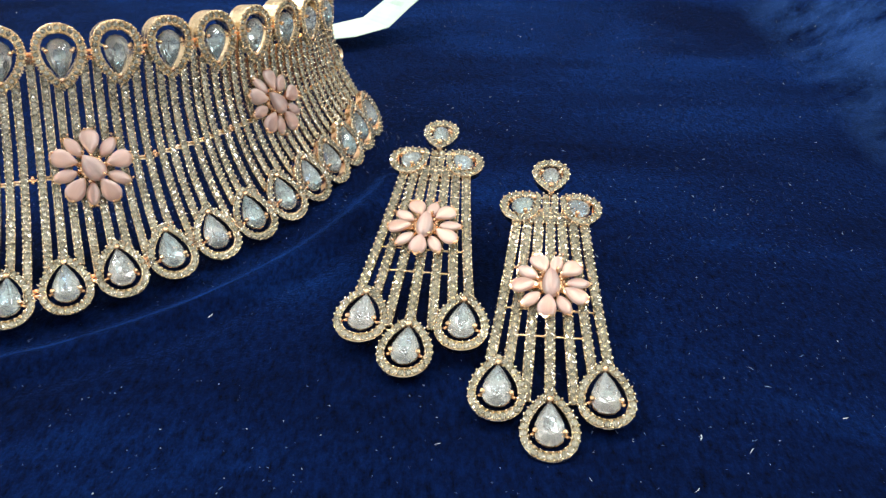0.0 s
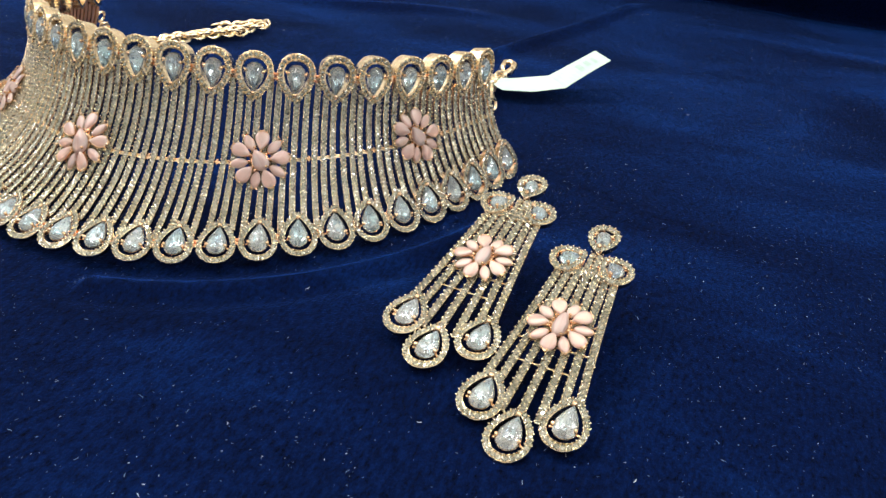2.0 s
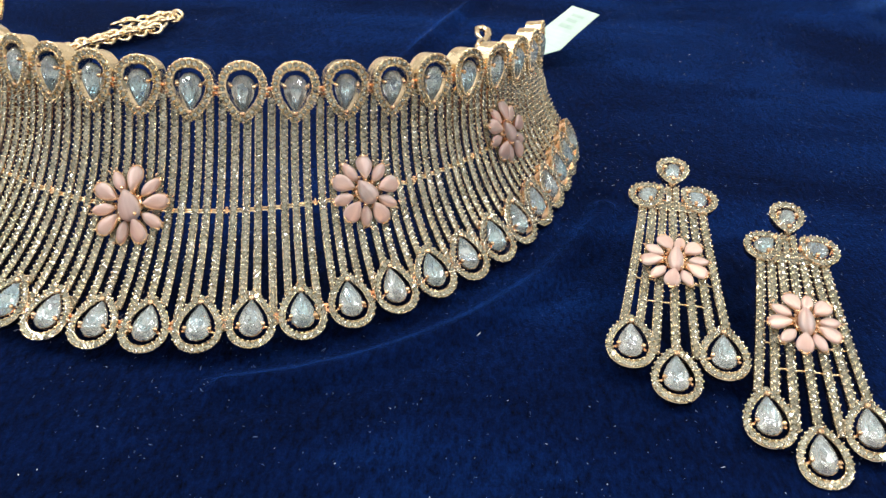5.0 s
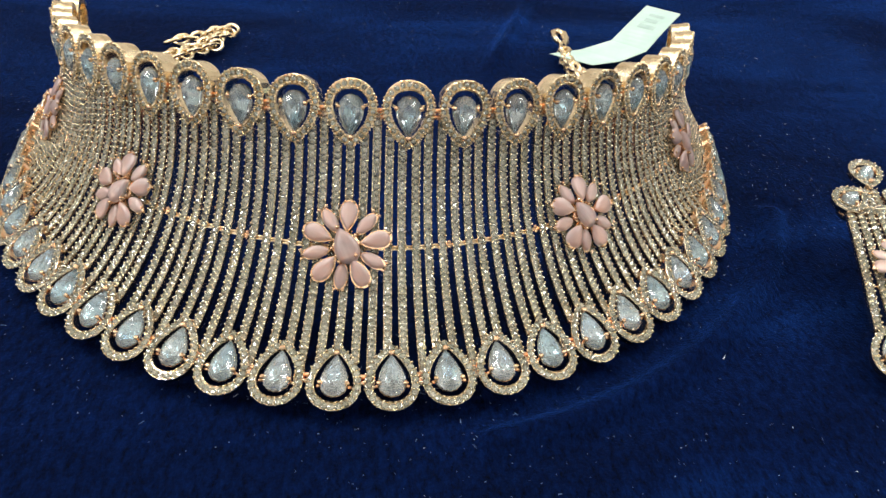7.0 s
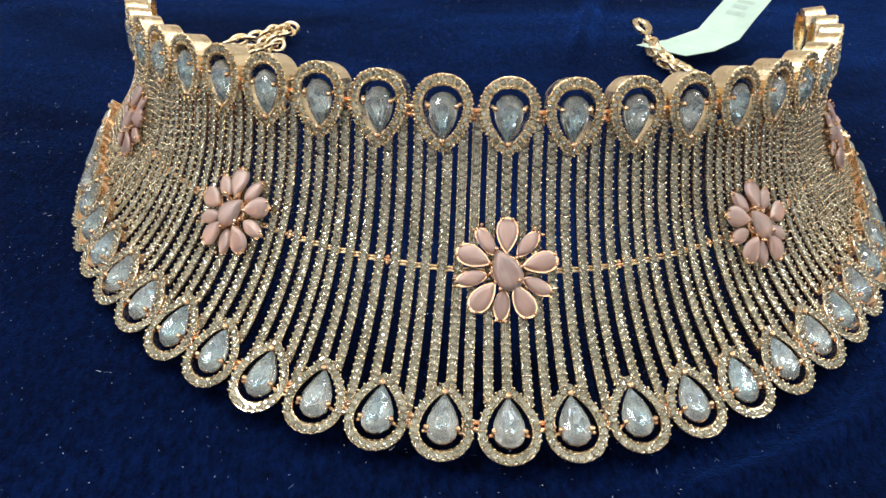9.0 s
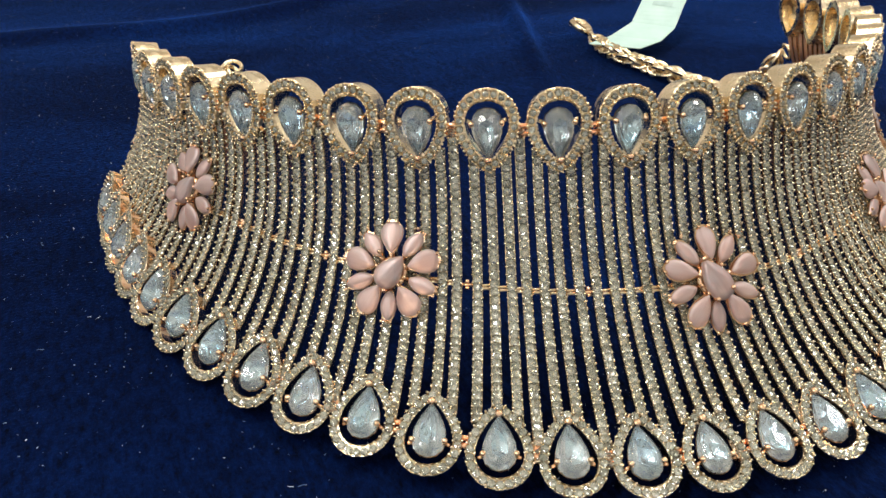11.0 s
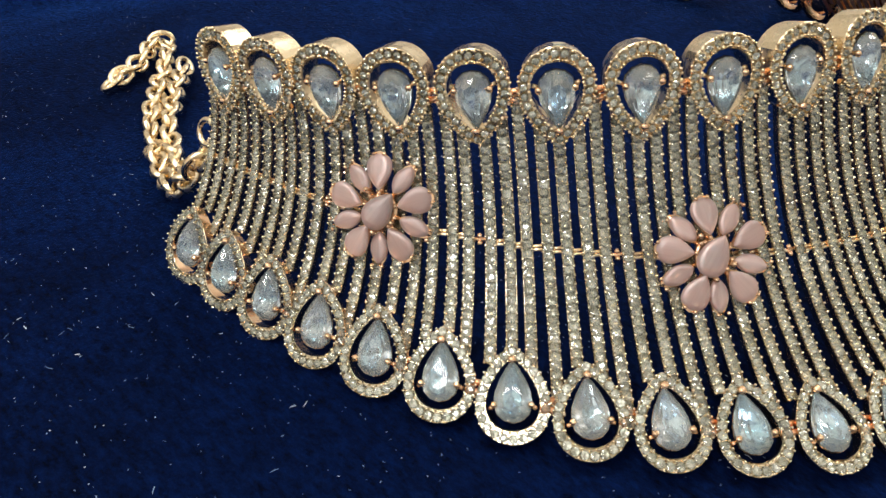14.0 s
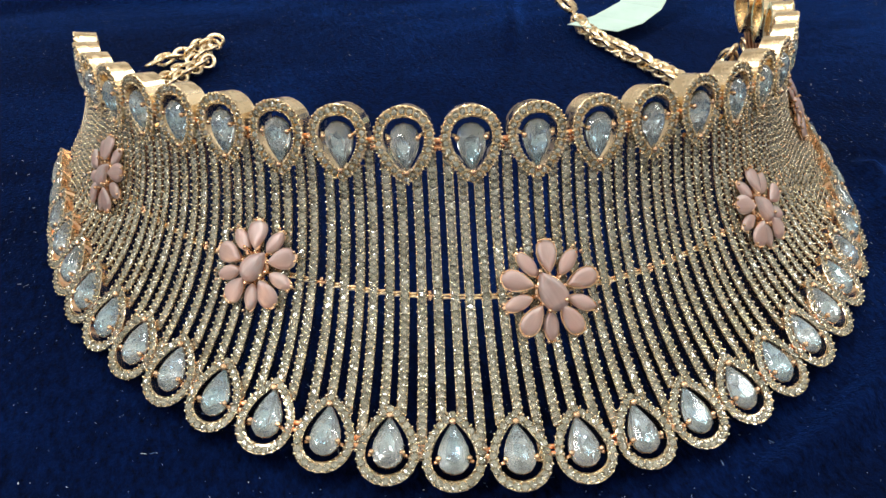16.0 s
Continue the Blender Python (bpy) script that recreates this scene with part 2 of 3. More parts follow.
def unit(v):
    v = np.asarray(v, float)
    return v / np.linalg.norm(v)


def ico(radius, flat=1.0):
    bm = bmesh.new()
    bmesh.ops.create_icosphere(bm, subdivisions=1, radius=radius)
    v = np.array([p.co[:] for p in bm.verts]) * (1, 1, flat)
    f = [[q.index for q in p.verts] for p in bm.faces]
    bm.free()
    return v, f, True


def brilliant(radius, height, corner=0.0):
    """A small cut stone: table, crown, girdle and pavilion; corner: how far the outline swells towards a square."""
    v, f = [], []
    for ring, (r, z) in enumerate(((0.40, height), (0.76, height * 0.72), (1.0, 0.0))):
        for k in range(8):
            a = math.tau * (k + 0.5 * (ring % 2)) / 8
            q = radius * r * (1 + corner * abs(math.sin(2 * a)))
            v.append((q * math.cos(a), q * math.sin(a), z))
    v.append((0, 0, -radius * 0.80))
    f.append(tuple(range(8)))
    for k in range(8):
        j = (k + 1) % 8
        f += [(k, 8 + k, j), (8 + k, 8 + j, j), (8 + k, 16 + j, 8 + j), (8 + k, 16 + k, 16 + j), (16 + k, 24, 16 + j)]
    return np.array(v), f, False


JITTER = random.Random(3)


def tilted(m, most, quarter=False):
    """The frame m, tipped a little as hand-set stones are."""
    e = Euler([JITTER.uniform(-most, most), JITTER.uniform(-most, most), JITTER.randrange(4) * math.pi / 2 if quarter else JITTER.uniform(0, math.tau)]).to_matrix()
    r = m.copy()
    r[:3, :3] = m[:3, :3] @ np.array([list(q) for q in e])
    return r


BEAD = ico(0.24)
CUT = brilliant(0.72, 0.26)
CUSHION = brilliant(0.74, 0.24, 0.20)


def pear_outline(width, length, count, soft=1.0):
    """Points of a drop outline with its tip at +y, counter-clockwise, centred on its length."""
    th = np.linspace(0, math.tau, count, endpoint=False)
    x = -np.sin(th) * np.abs(np.sin(th / 2)) ** soft
    y = np.cos(th)
    x = x / np.abs(x).max() * width / 2
    return np.stack([x, y * length / 2], 1)


def even_points(outline, pitch):
    """Points and tangents at even steps along a closed outline."""
    p = np.vstack([outline, outline[:1]])
    d = np.r_[0, np.cumsum(np.linalg.norm(np.diff(p, axis=0), axis=1))]
    n = max(6, int(round(d[-1] / pitch)))
    out = []
    for k in range(n):
        a = d[-1] * (k + 0.0) / n
        q = np.array([np.interp(a, d, p[:, i]) for i in (0, 1)])
        w = np.array([np.interp((a + 0.2) % d[-1], d, p[:, i]) for i in (0, 1)])
        out.append((q, unit(w - q)))
    return out


def ring_solid(b, outer, inner, top, bottom, flare=0.0):
    """A band between two outlines, with softened upper edges."""
    n = len(outer)
    o2, i2 = np.asarray(outer), np.asarray(inner)
    rows = []
    for pts, z in ((o2 * (1 - flare), bottom), (o2, top - 0.1), (o2 * 0.96 + i2 * 0.04, top), (o2 * 0.90 + i2 * 0.10, top - 0.45),
                   (i2 * 0.90 + o2 * 0.10, top - 0.45), (i2 * 0.96 + o2 * 0.04, top), (i2, top - 0.1), (i2, bottom)):
        rows.append(np.c_[pts, np.full(n, z)])
    faces, seat = [], []
    for r in range(8):
        q = (r + 1) % 8
        for k in range(n):
            j = (k + 1) % n
            (seat if 1 <= r <= 5 else faces).append((r * n + k, r * n + j, q * n + j, q * n + k))
    b.add(np.concatenate(rows), faces, False)
    b.add(np.concatenate(rows), seat, False, 1)


def pear_stone(width, length, soft=1.0, height=1.5):
    """A faceted drop-cut stone with table, crown, girdle and pavilion."""
    n = 16
    base = pear_outline(width, length, n, soft)
    rot = np.roll(base, 0, axis=0)
    half = (base + np.roll(base, -1, axis=0)) / 2
    low = np.array([0, -length * 0.12])
    rows = [(low + (rot[::2] - low) * 0.52, height), (low + (half - low) * 0.80, height * 0.66),
            (rot, 0.12), (rot * 1.0, -0.08), (low + (half - low) * 0.55, -height * 0.75)]
    v, f, start = [], [], []
    for pts, z in rows:
        start.append(len(v))
        v += [(x, y, z) for x, y in pts]
    v.append((low[0], low[1], -height * 1.25))
    a, c, g, h, p = start
    f.append(tuple(a + k for k in range(8)))
    for k in range(8):
        j = (k + 1) % 8
        c0, c1, c2 = c + 2 * k, c + 2 * k + 1, c + (2 * k + 2) % n
        f += [(a + k, c0, c1), (a + k, c1, a + j), (a + j, c1, c2)]
    for k in range(n):
        j = (k + 1) % n
        f += [(c + k, g + j, c + j), (c + k, g + k, g + j), (g + k, h + k, h + j, g + j),
              (h + k, p + k, h + j), (p + k, p + j, h + j), (p + k, len(v) - 1, p + j)]
    return np.array(v), f, False


def cabochon(width, length, height, soft=1.0):
    n = 18
    base = pear_outline(width, length, n, max(soft, 0))
    if soft < 0:
        base[:, 0] *= np.abs(np.sin(np.linspace(0, math.tau, n, endpoint=False))) ** 0.45
    v, f = [], []
    rows = [(1.0, 0.0), (0.98, 0.36), (0.88, 0.68), (0.62, 0.88), (0.3, 0.97)]
    for r, z in rows:
        v += [(x * r, y * r, z * height) for x, y in base]
    v.append((0, 0, height))
    for r in range(len(rows) - 1):
        for k in range(n):
            j = (k + 1) % n
            f.append((r * n + k, r * n + j, (r + 1) * n + j, (r + 1) * n + k))
    top = (len(rows) - 1) * n
    f += [(top + k, top + (k + 1) % n, len(v) - 1) for k in range(n)]
    return np.array(v), f, True


def tube(b, points, radius, sides=8, closed=False):
    pts = [np.asarray(p, float) for p in points]
    n = len(pts)
    rows, up = [], np.array([0.13, 0.21, 0.97])
    for k in range(n):
        a = pts[(k - 1) % n] if closed or k else pts[0]
        c = pts[(k + 1) % n] if closed or k < n - 1 else pts[-1]
        t = unit(c - a)
        s = unit(np.cross(t, up))
        w = np.cross(s, t)
        r = radius[k] if isinstance(radius, (list, tuple)) else radius
        rows += [pts[k] + r * (math.cos(q) * s + math.sin(q) * w) for q in np.linspace(0, math.tau, sides, endpoint=False)]
    faces = []
    for k in range(n if closed else n - 1):
        for q in range(sides):
            i, j = k * sides, ((k + 1) % n) * sides
            faces.append((i + q, j + q, j + (q + 1) % sides, i + (q + 1) % sides))
    if not closed:
        faces += [tuple(range(sides)), tuple(reversed(range((n - 1) * sides, n * sides)))]
    b.add(np.array(rows), faces, True)


# ---------------------------------------------------------------- drops and flowers shared by the set
def drop_kit(outer_w, outer_l, hole_w, hole_l, stone_w, stone_l, depth, tag):
    """Meshes of one halo drop; tip at +y, face at +z, origin at the stone."""
    n = 40
    outer = pear_outline(outer_w, outer_l, n, 0.55) + (0, -0.045 * outer_l)
    inner = pear_outline(hole_w, hole_l, n, 0.75) + (0, -0.045 * hole_l)
    b = Build()
    ring_solid(b, outer * 0.98, inner * 1.0, 0.40, 0.34 - depth, 0.08)
    stones = Build()
    mid = outer * 0.52 + inner * 0.48
    r = min(1.0, (outer_w - hole_w) / 2 / 1.5)
    pts = even_points(mid, 1.32 * r)
    for k, (q, t) in enumerate(pts):
        side = np.array([t[1], -t[0]])
        stones.stamp(CUT, [tilted(frame_at((q[0], q[1], 0.50), (t[0], t[1], 0), (-t[1], t[0], 0), (0, 0, 1)), 0.20)], r * (0.76 if tag == "upper" else 0.95))
        nq, nt_ = pts[(k + 1) % len(pts)]
        g = (q + nq) / 2
        for sgn in (-1, 1):
            e = g + side * sgn * 0.70 * r
            b.stamp(BEAD, [frame_at((e[0], e[1], 0.60), (1, 0, 0), (0, 1, 0), (0, 0, 1))], 1.25 if tag == "upper" else 1.0, 1)
            if tag == "upper":
                e = q + side * sgn * 0.80 * r
                b.stamp(BEAD, [frame_at((e[0], e[1], 0.48), (1, 0, 0), (0, 1, 0), (0, 0, 1))], 1.0, 1)
    # seat arms that carry the stone
    for x, y in ((0, stone_l / 2 + 0.3), (-stone_w * 0.50, -stone_l * 0.24), (stone_w * 0.50, -stone_l * 0.24)):
        tube(b, [(x * 1.25, y * 1.12, -0.3), (x, y, -0.3)], 0.35, 6)
    # the cup behind the stone
    cv, cf, _ = pear_stone(stone_w * 1.02, stone_l * 1.02)
    cv[:, 2] = np.where(cv[:, 2] < 0.05, cv[:, 2] - 0.32, -0.5)
    b.add(cv[24:], [tuple(q - 24 for q in p) for p in cf if min(p) >= 40], True)
    prong = Build()
    prong.stamp(ico(0.56), [np.eye(4)])
    tube(prong, [(0, 0, 0), (0, 0, -1.4)], 0.32, 6)
    stone = Build()
    stone.stamp(pear_stone(stone_w, stone_l), [np.eye(4)])
    # added mirror shell under the pavilion, standing in for the stone's inner reflections
    reflector = Build()
    fv, ff, _ = pear_stone(stone_w * 0.97, stone_l * 0.97)
    fv[:, 2] = np.where(fv[:, 2] < 0.05, fv[:, 2] - 0.12, -0.5)
    reflector.add(fv[24:], [tuple(q - 24 for q in p) for p in ff if min(p) >= 40], False)
    return {"halo": b.mesh("halo_" + tag, GOLD_PALE if tag == "upper" else GOLD, GOLD_PALE if tag == "upper" else BEADS), "reflector": reflector.mesh("foil_" + tag, REFLECTOR), "pave": stones.mesh("pave_" + tag, PAVE),
            "stone": stone.mesh("stone_" + tag, PEAR), "prong": prong.mesh("prong_" + tag, GOLD),
            "at": [(0, stone_l / 2 - 0.05, 0.8), (-stone_w * 0.48, -stone_l * 0.22, 0.8), (stone_w * 0.48, -stone_l * 0.22, 0.8)]}


UPPER = drop_kit(10.2, 13.7, 7.1, 9.6, 5.0, 8.3, 4.4, "upper")
LOWER = drop_kit(10.4, 13.6, 7.2, 9.7, 5.2, 8.5, 2.0, "lower")
SMALL = drop_kit(8.0, 9.6, 5.0, 6.2, 3.9, 5.2, 1.8, "small")


def place_drop(name, kit, parent, m, label=""):
    halo = child(name, kit["halo"], parent, to_matrix(m), label)
    child("pave_stones", kit["pave"], halo, None, "", "stuff")
    child("foil_back", kit["reflector"], halo, None, "bluish silver reflector added behind the crystal to brighten it")
    child("pear_stone", kit["stone"], halo, None, "clear drop-cut crystal")
    for k, at in enumerate(kit["at"]):
        size = 1.0 if k else 1.2
        child("prong", kit["prong"], halo, Matrix.Translation(Vector(at) * MM) @ Matrix.Diagonal((size, size, 1, 1)))
    return halo


PETALS = [(-34, 5.2, 2.6), (2, 5.9, 3.3), (40, 5.2, 2.6), (77, 5.9, 3.3), (116, 5.2, 2.6),
          (151, 5.9, 3.3), (186, 5.2, 2.7), (220, 5.9, 3.3), (256, 5.2, 2.6), (292, 5.9, 3.3)]


def petal_mesh(length, width, tag):
    b = Build()
    b.stamp(cabochon(width, length, 0.70, 0.8 if width > 3.2 else (-1 if width < 3.1 else 0.45)), [np.eye(4)])
    return b.mesh("petal_" + tag, PINK)


PETAL_LONG, PETAL_SHORT = petal_mesh(5.8, 3.35, "long"), petal_mesh(5.2, 2.6, "short")
heart = Build()
heart.stamp(cabochon(4.9, 7.6, 1.1, 0.8), [np.eye(4)])
HEART = heart.mesh("heart", PINK)


def flower_frame_mesh():
    b = Build()
    tube(b, [(2.3 * math.cos(a), 2.3 * math.sin(a), -0.5) for a in np.linspace(0, math.tau, 16, endpoint=False)], 0.55, 6, True)
    for deg, ln, wd in PETALS:
        a = math.radians(90 - deg)
        d = np.array([math.cos(a), math.sin(a), 0])
        s = np.array([-d[1], d[0], 0])
        tube(b, [d * 1.5 + (0, 0, -0.9), d * 8.9 + (0, 0, -0.55)], 0.45, 6)
        cup = pear_outline(wd * (1.1 if ln > 5.5 else 0.95) + 0.2, ln + 0.5, 14, 0.7 if ln > 5.5 else 0.2)
        high = 0.20 if ln > 5.5 else -0.45
        rim = [np.array([0, 0, z]) + d * (6.0 - y * q) + s * (x * q) for q, z in ((0.86, high - 0.45), (1.0, high)) for x, y in cup]
        b.add(np.array(rim), [(k, (k + 1) % 14, 14 + (k + 1) % 14, 14 + k) for k in range(14)] + [tuple(range(13, -1, -1)), tuple(range(14, 28))], False)
        for k, r in ((-1, 8.75), (1, 8.75)):
            b.stamp(ico(0.36), [frame_at(d * r + s * k * 0.85 + (0, 0, 0.45), (1, 0, 0), (0, 1, 0), (0, 0, 1))])
        b.stamp(ico(0.42), [frame_at(d * 2.75 + (0, 0, 0.55), (1, 0, 0), (0, 1, 0), (0, 0, 1))])
    for x, y in ((-1.7, 3.4), (2.2, -1.9), (-1.0, -3.4)):
        b.stamp(ico(0.48), [frame_at((x, y, 1.5), (1, 0, 0), (0, 1, 0), (0, 0, 1))])
        tube(b, [(x, y, 1.5), (x * 0.9, y * 0.9, -0.6)], 0.3, 6)
    return b.mesh("flower_frame", GOLD)


FLOWER_FRAME = flower_frame_mesh()


PETAL_WIDE, PETAL_SLIM = petal_mesh(5.8, 4.2, "wide"), petal_mesh(5.2, 2.95, "slim")
heart = Build()
heart.stamp(cabochon(3.9, 8.0, 1.4, 0.35), [np.eye(4)])
HEART_SLIM = heart.mesh("heart_slim", PINK)
heart = Build()
heart.stamp(cabochon(4.7, 6.8, 1.1, 0.75), [np.eye(4)])
HEART_SHORT = heart.mesh("heart_short", PINK)


def place_flower(parent, m, turn, scale=1.0, heart_turn=0.0, wide=False, centre=None):
    """A flower of polished pink stones; face at +z. turn: degrees counter-clockwise."""
    mm = to_matrix(m) @ pose(0, 0, 0, 0, 0, turn)
    if scale != 1.0:
        mm = mm @ Matrix.Diagonal((scale, scale, scale, 1))
    f = child("flower", FLOWER_FRAME, parent, mm, "rose-gold flower with pale pink polished stone petals")
    for deg, ln, wd in PETALS:
        a = math.radians(90 - deg)
        c = Vector((math.cos(a), math.sin(a), 0)) * 6.0 * MM
        big = ln > 5.5
        child("petal", (PETAL_WIDE if big else PETAL_SLIM) if wide else (PETAL_LONG if big else PETAL_SHORT), f, Matrix.Translation(c + Vector((0, 0, (0.35 if big else -0.3) * MM))) @ pose(0, 0, 0, 0, 0, 90 - deg + 90) @ pose(0, 0, 0, 9 if big else 4, (deg * 7 % 11) - 5, 0))
    child("centre_stone", centre or HEART, f, Matrix.Translation((0, 0, 0.6 * MM)) @ pose(0, 0, 0, 0, 0, heart_turn))
    return f


# ---------------------------------------------------------------- room and table
def box_mesh(name, x0, x1, y0, y1, z0, z1, mat, bevel=0.0):
    bm = bmesh.new()
    bmesh.ops.create_cube(bm, size=1)
    for v in bm.verts:
        v.co = ((x0 + x1) / 2 + v.co.x * (x1 - x0), (y0 + y1) / 2 + v.co.y * (y1 - y0), (z0 + z1) / 2 + v.co.z * (z1 - z0))
    if bevel:
        bmesh.ops.bevel(bm, geom=bm.edges[:], offset=bevel, segments=2, affect="EDGES")
    me = bpy.data.meshes.new(name)
    bm.to_mesh(me)
    bm.free()
    me.materials.append(mat)
    return me


def setting(name, me, label, category):
    return tagged(new(name, me), label, category, kind="structure")


setting("floor", box_mesh("floor", -2, 2, -2, 2.2, -0.82, -0.77, FLOOR), "plain brown-grey floor of the shop", "floor")
setting("ceiling", box_mesh("ceiling", -2, 2, -2, 2.2, 1.66, 1.72, WALL), "plain off-white ceiling with downlights", "ceiling")
setting("wall_north", box_mesh("wall_north", -2, 2, 2.2, 2.3, -0.77, 1.66, WALL), "plain off-white painted wall", "wall")
setting("wall_south", box_mesh("wall_south", -2, 2, -2.1, -2, -0.77, 1.66, WALL), "plain off-white painted wall", "wall")
setting("wall_west", box_mesh("wall_west", -2.1, -2, -2, 2.2, -0.77, 1.66, WALL), "plain off-white painted wall", "wall")
setting("wall_east", box_mesh("wall_east", 2, 2.1, -2, 2.2, -0.77, 1.66, WALL), "plain off-white painted wall", "wall")

table = tagged(new("table"), "warm tan wooden table under the velvet cloth", "table")
child("tabletop", box_mesh("tabletop", -0.8, 0.8, -0.5, 1.15, -0.05, -0.02, WOOD, 0.004), table)
for lx in (-0.72, 0.72):
    for ly in (-0.42, 1.07):
        child("leg", box_mesh("table_leg", lx - 0.03, lx + 0.03, ly - 0.03, ly + 0.03, -0.77, -0.05, WOOD, 0.003), table)


CHOKER_POSE = pose(0, 0.16, 0, 0, 0, -4.65)


def low_row(s):
    return np.array([163.3 * s - 93.6 * s**3 + 25.8 * s**5 + 0.2 * s**4, -42.4 + 150.9 * s**2 - 42.8 * s**4 + 17.0 * s**2 * (1 - s**2) ** 4, 3.9 + 0.8 * s**2 - 0.6 * s**4])


def top_row(s):
    return np.array([128.0 * s - 48.1 * s**3 + 4.1 * s**5 - 0.25 * s**4, -7.9 - 2.1 * s + 101.5 * s**2 + 3.4 * s**3 - 29.6 * s**4 + 6.6 * s**6, 41.0 - 14.0 * s**2 + 2.6 * s**4])


def smoothstep(a, b, x):
    k = np.clip((x - a) / (b - a), 0, 1)
    return k * k * (3 - 2 * k)


def back_edge(x):
    return np.interp(x, [-0.5, -0.102, 0.006, 0.109, 0.19, 0.267, 0.5], [0.66, 0.553, 0.500, 0.474, 0.468, 0.472, 0.49])


def velvet_height(x, y):
    """The lie of the velvet: nearly flat under the jewellery, raised in a soft roll at the back and at the side."""
    h = -0.0015 + 0.0022 * np.exp(-((x - 0.114) ** 2 + (y - 0.118) ** 2) / 0.00035)
    h = h - 0.0008 * smoothstep(0.12, 0.2, x)
    back = back_edge(x)
    d = y - back
    h = h + 0.025 * smoothstep(0.0, 0.010, d) * (1 - 0.8 * smoothstep(0.030, 0.06, d) * smoothstep(0.20, 0.26, x))
    h = h - 0.050 * smoothstep(0.060, 0.080, d)
    side = x - (0.238 + 0.05 * smoothstep(0.2, -0.1, y))
    h = h + 0.030 * smoothstep(0.0, 0.05, side) * (1 - smoothstep(0.10, 0.14, side))
    h = h + 0.0009 * np.sin(x * 31 + 1.3 + 2 * np.sin(y * 17)) * smoothstep(0.26, 0.36, y)
    h = h + 0.0028 * np.exp(-((y - 0.372 - 0.10 * x - 0.006 * np.sin(x * 40)) / 0.006) ** 2) * smoothstep(0.06, -0.02, x)
    h = h + 0.0036 * np.exp(-((x - 0.052 - (y - 0.30) * 0.34) / 0.0035) ** 2) * smoothstep(0.26, 0.30, y) * (1 - smoothstep(0.43, 0.45, y))
    return h


def velvet_mesh():
    xs = np.unique(np.concatenate([np.linspace(-0.62, -0.2, 43), np.linspace(-0.2, 0.33, 260), np.linspace(0.33, 0.6, 28)]))
    ys = np.unique(np.concatenate([np.linspace(-0.25, 0.05, 31), np.linspace(0.05, 0.42, 190), np.linspace(0.42, 0.6, 150), np.linspace(0.6, 0.85, 26)]))
    gx, gy = np.meshgrid(xs, ys)
    gz = np.maximum(velvet_height(gx, gy), -0.0185)
    n, m = len(xs), len(ys)
    back = back_edge(gx)
    curve = []
    for q in np.linspace(0.16, 0.80, 45):
        a, t = low_row(q), unit(low_row(q + 0.01) - low_row(q - 0.01))
        o = a[:2] + np.array([t[1], -t[0]]) * (13.5 + 2.0 * q)
        w = CHOKER_POSE @ Vector((o[0] * MM, o[1] * MM, 0))
        curve.append((w.x, w.y))
    near = np.full(gx.shape, 9.0)
    for cx, cy in curve:
        near = np.minimum(near, np.hypot(gx - cx, gy - cy))
    gz = gz + 0.0023 * np.exp(-(near / 0.0028) ** 2) - 0.0008 * np.exp(-((near - 0.006) / 0.003) ** 2)
    lean = 0.016 * smoothstep(0.0, 0.010, gy - back) * (1 - smoothstep(0.02, 0.07, gy - back))
    v = np.stack([gx.ravel(), (gy - lean).ravel(), gz.ravel()], 1)
    keep = (gy - back < 0.085)
    f = [(j * n + i, j * n + i + 1, (j + 1) * n + i + 1, (j + 1) * n + i) for j in range(m - 1) for i in range(n - 1)
         if keep[j, i] and keep[j + 1, i + 1]]
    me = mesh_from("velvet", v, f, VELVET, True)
    return me


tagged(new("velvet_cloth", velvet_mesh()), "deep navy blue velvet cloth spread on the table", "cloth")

# ---------------------------------------------------------------- the choker
choker = tagged(new("choker_necklace"), "wide rose-gold crystal choker with pink stone flowers on blue velvet", "necklace")
choker.matrix_world = CHOKER_POSE


def sheet(s, v):
    """A point of the choker's curved surface: s along it from end to end (-1 to 1), v from the lower stones (0) to the upper ones (1)."""
    a, b = low_row(s), top_row(s)
    ds = (low_row(s + 0.01) + top_row(s + 0.01) - low_row(s - 0.01) - top_row(s - 0.01))
    n = unit(np.cross(ds, b - a))
    return a + (b - a) * v - n * (6.9 - 4.2 * s * s) * 4 * v * (1 - v)


def sheet_frame(s, v):
    p = sheet(s, v)
    up = unit(sheet(s, v + 0.01) - sheet(s, v - 0.01))
    side = unit(sheet(s + 0.005, v) - sheet(s - 0.005, v))
    n = unit(np.cross(side, up))
    return frame_at(p, np.cross(up, n), up, n)


OUT = pear_outline(10.2, 13.5, 200, 0.55)


def reach(dx):
    """How far the tip side of a drop reaches beyond its centre at dx to its side."""
    q = OUT[(OUT[:, 1] > -3.5)]
    near = q[np.abs(np.abs(q[:, 0]) - min(abs(dx), 5.0)) < 0.25]
    return near[:, 1].max() - 0.6 if len(near) else -2.0


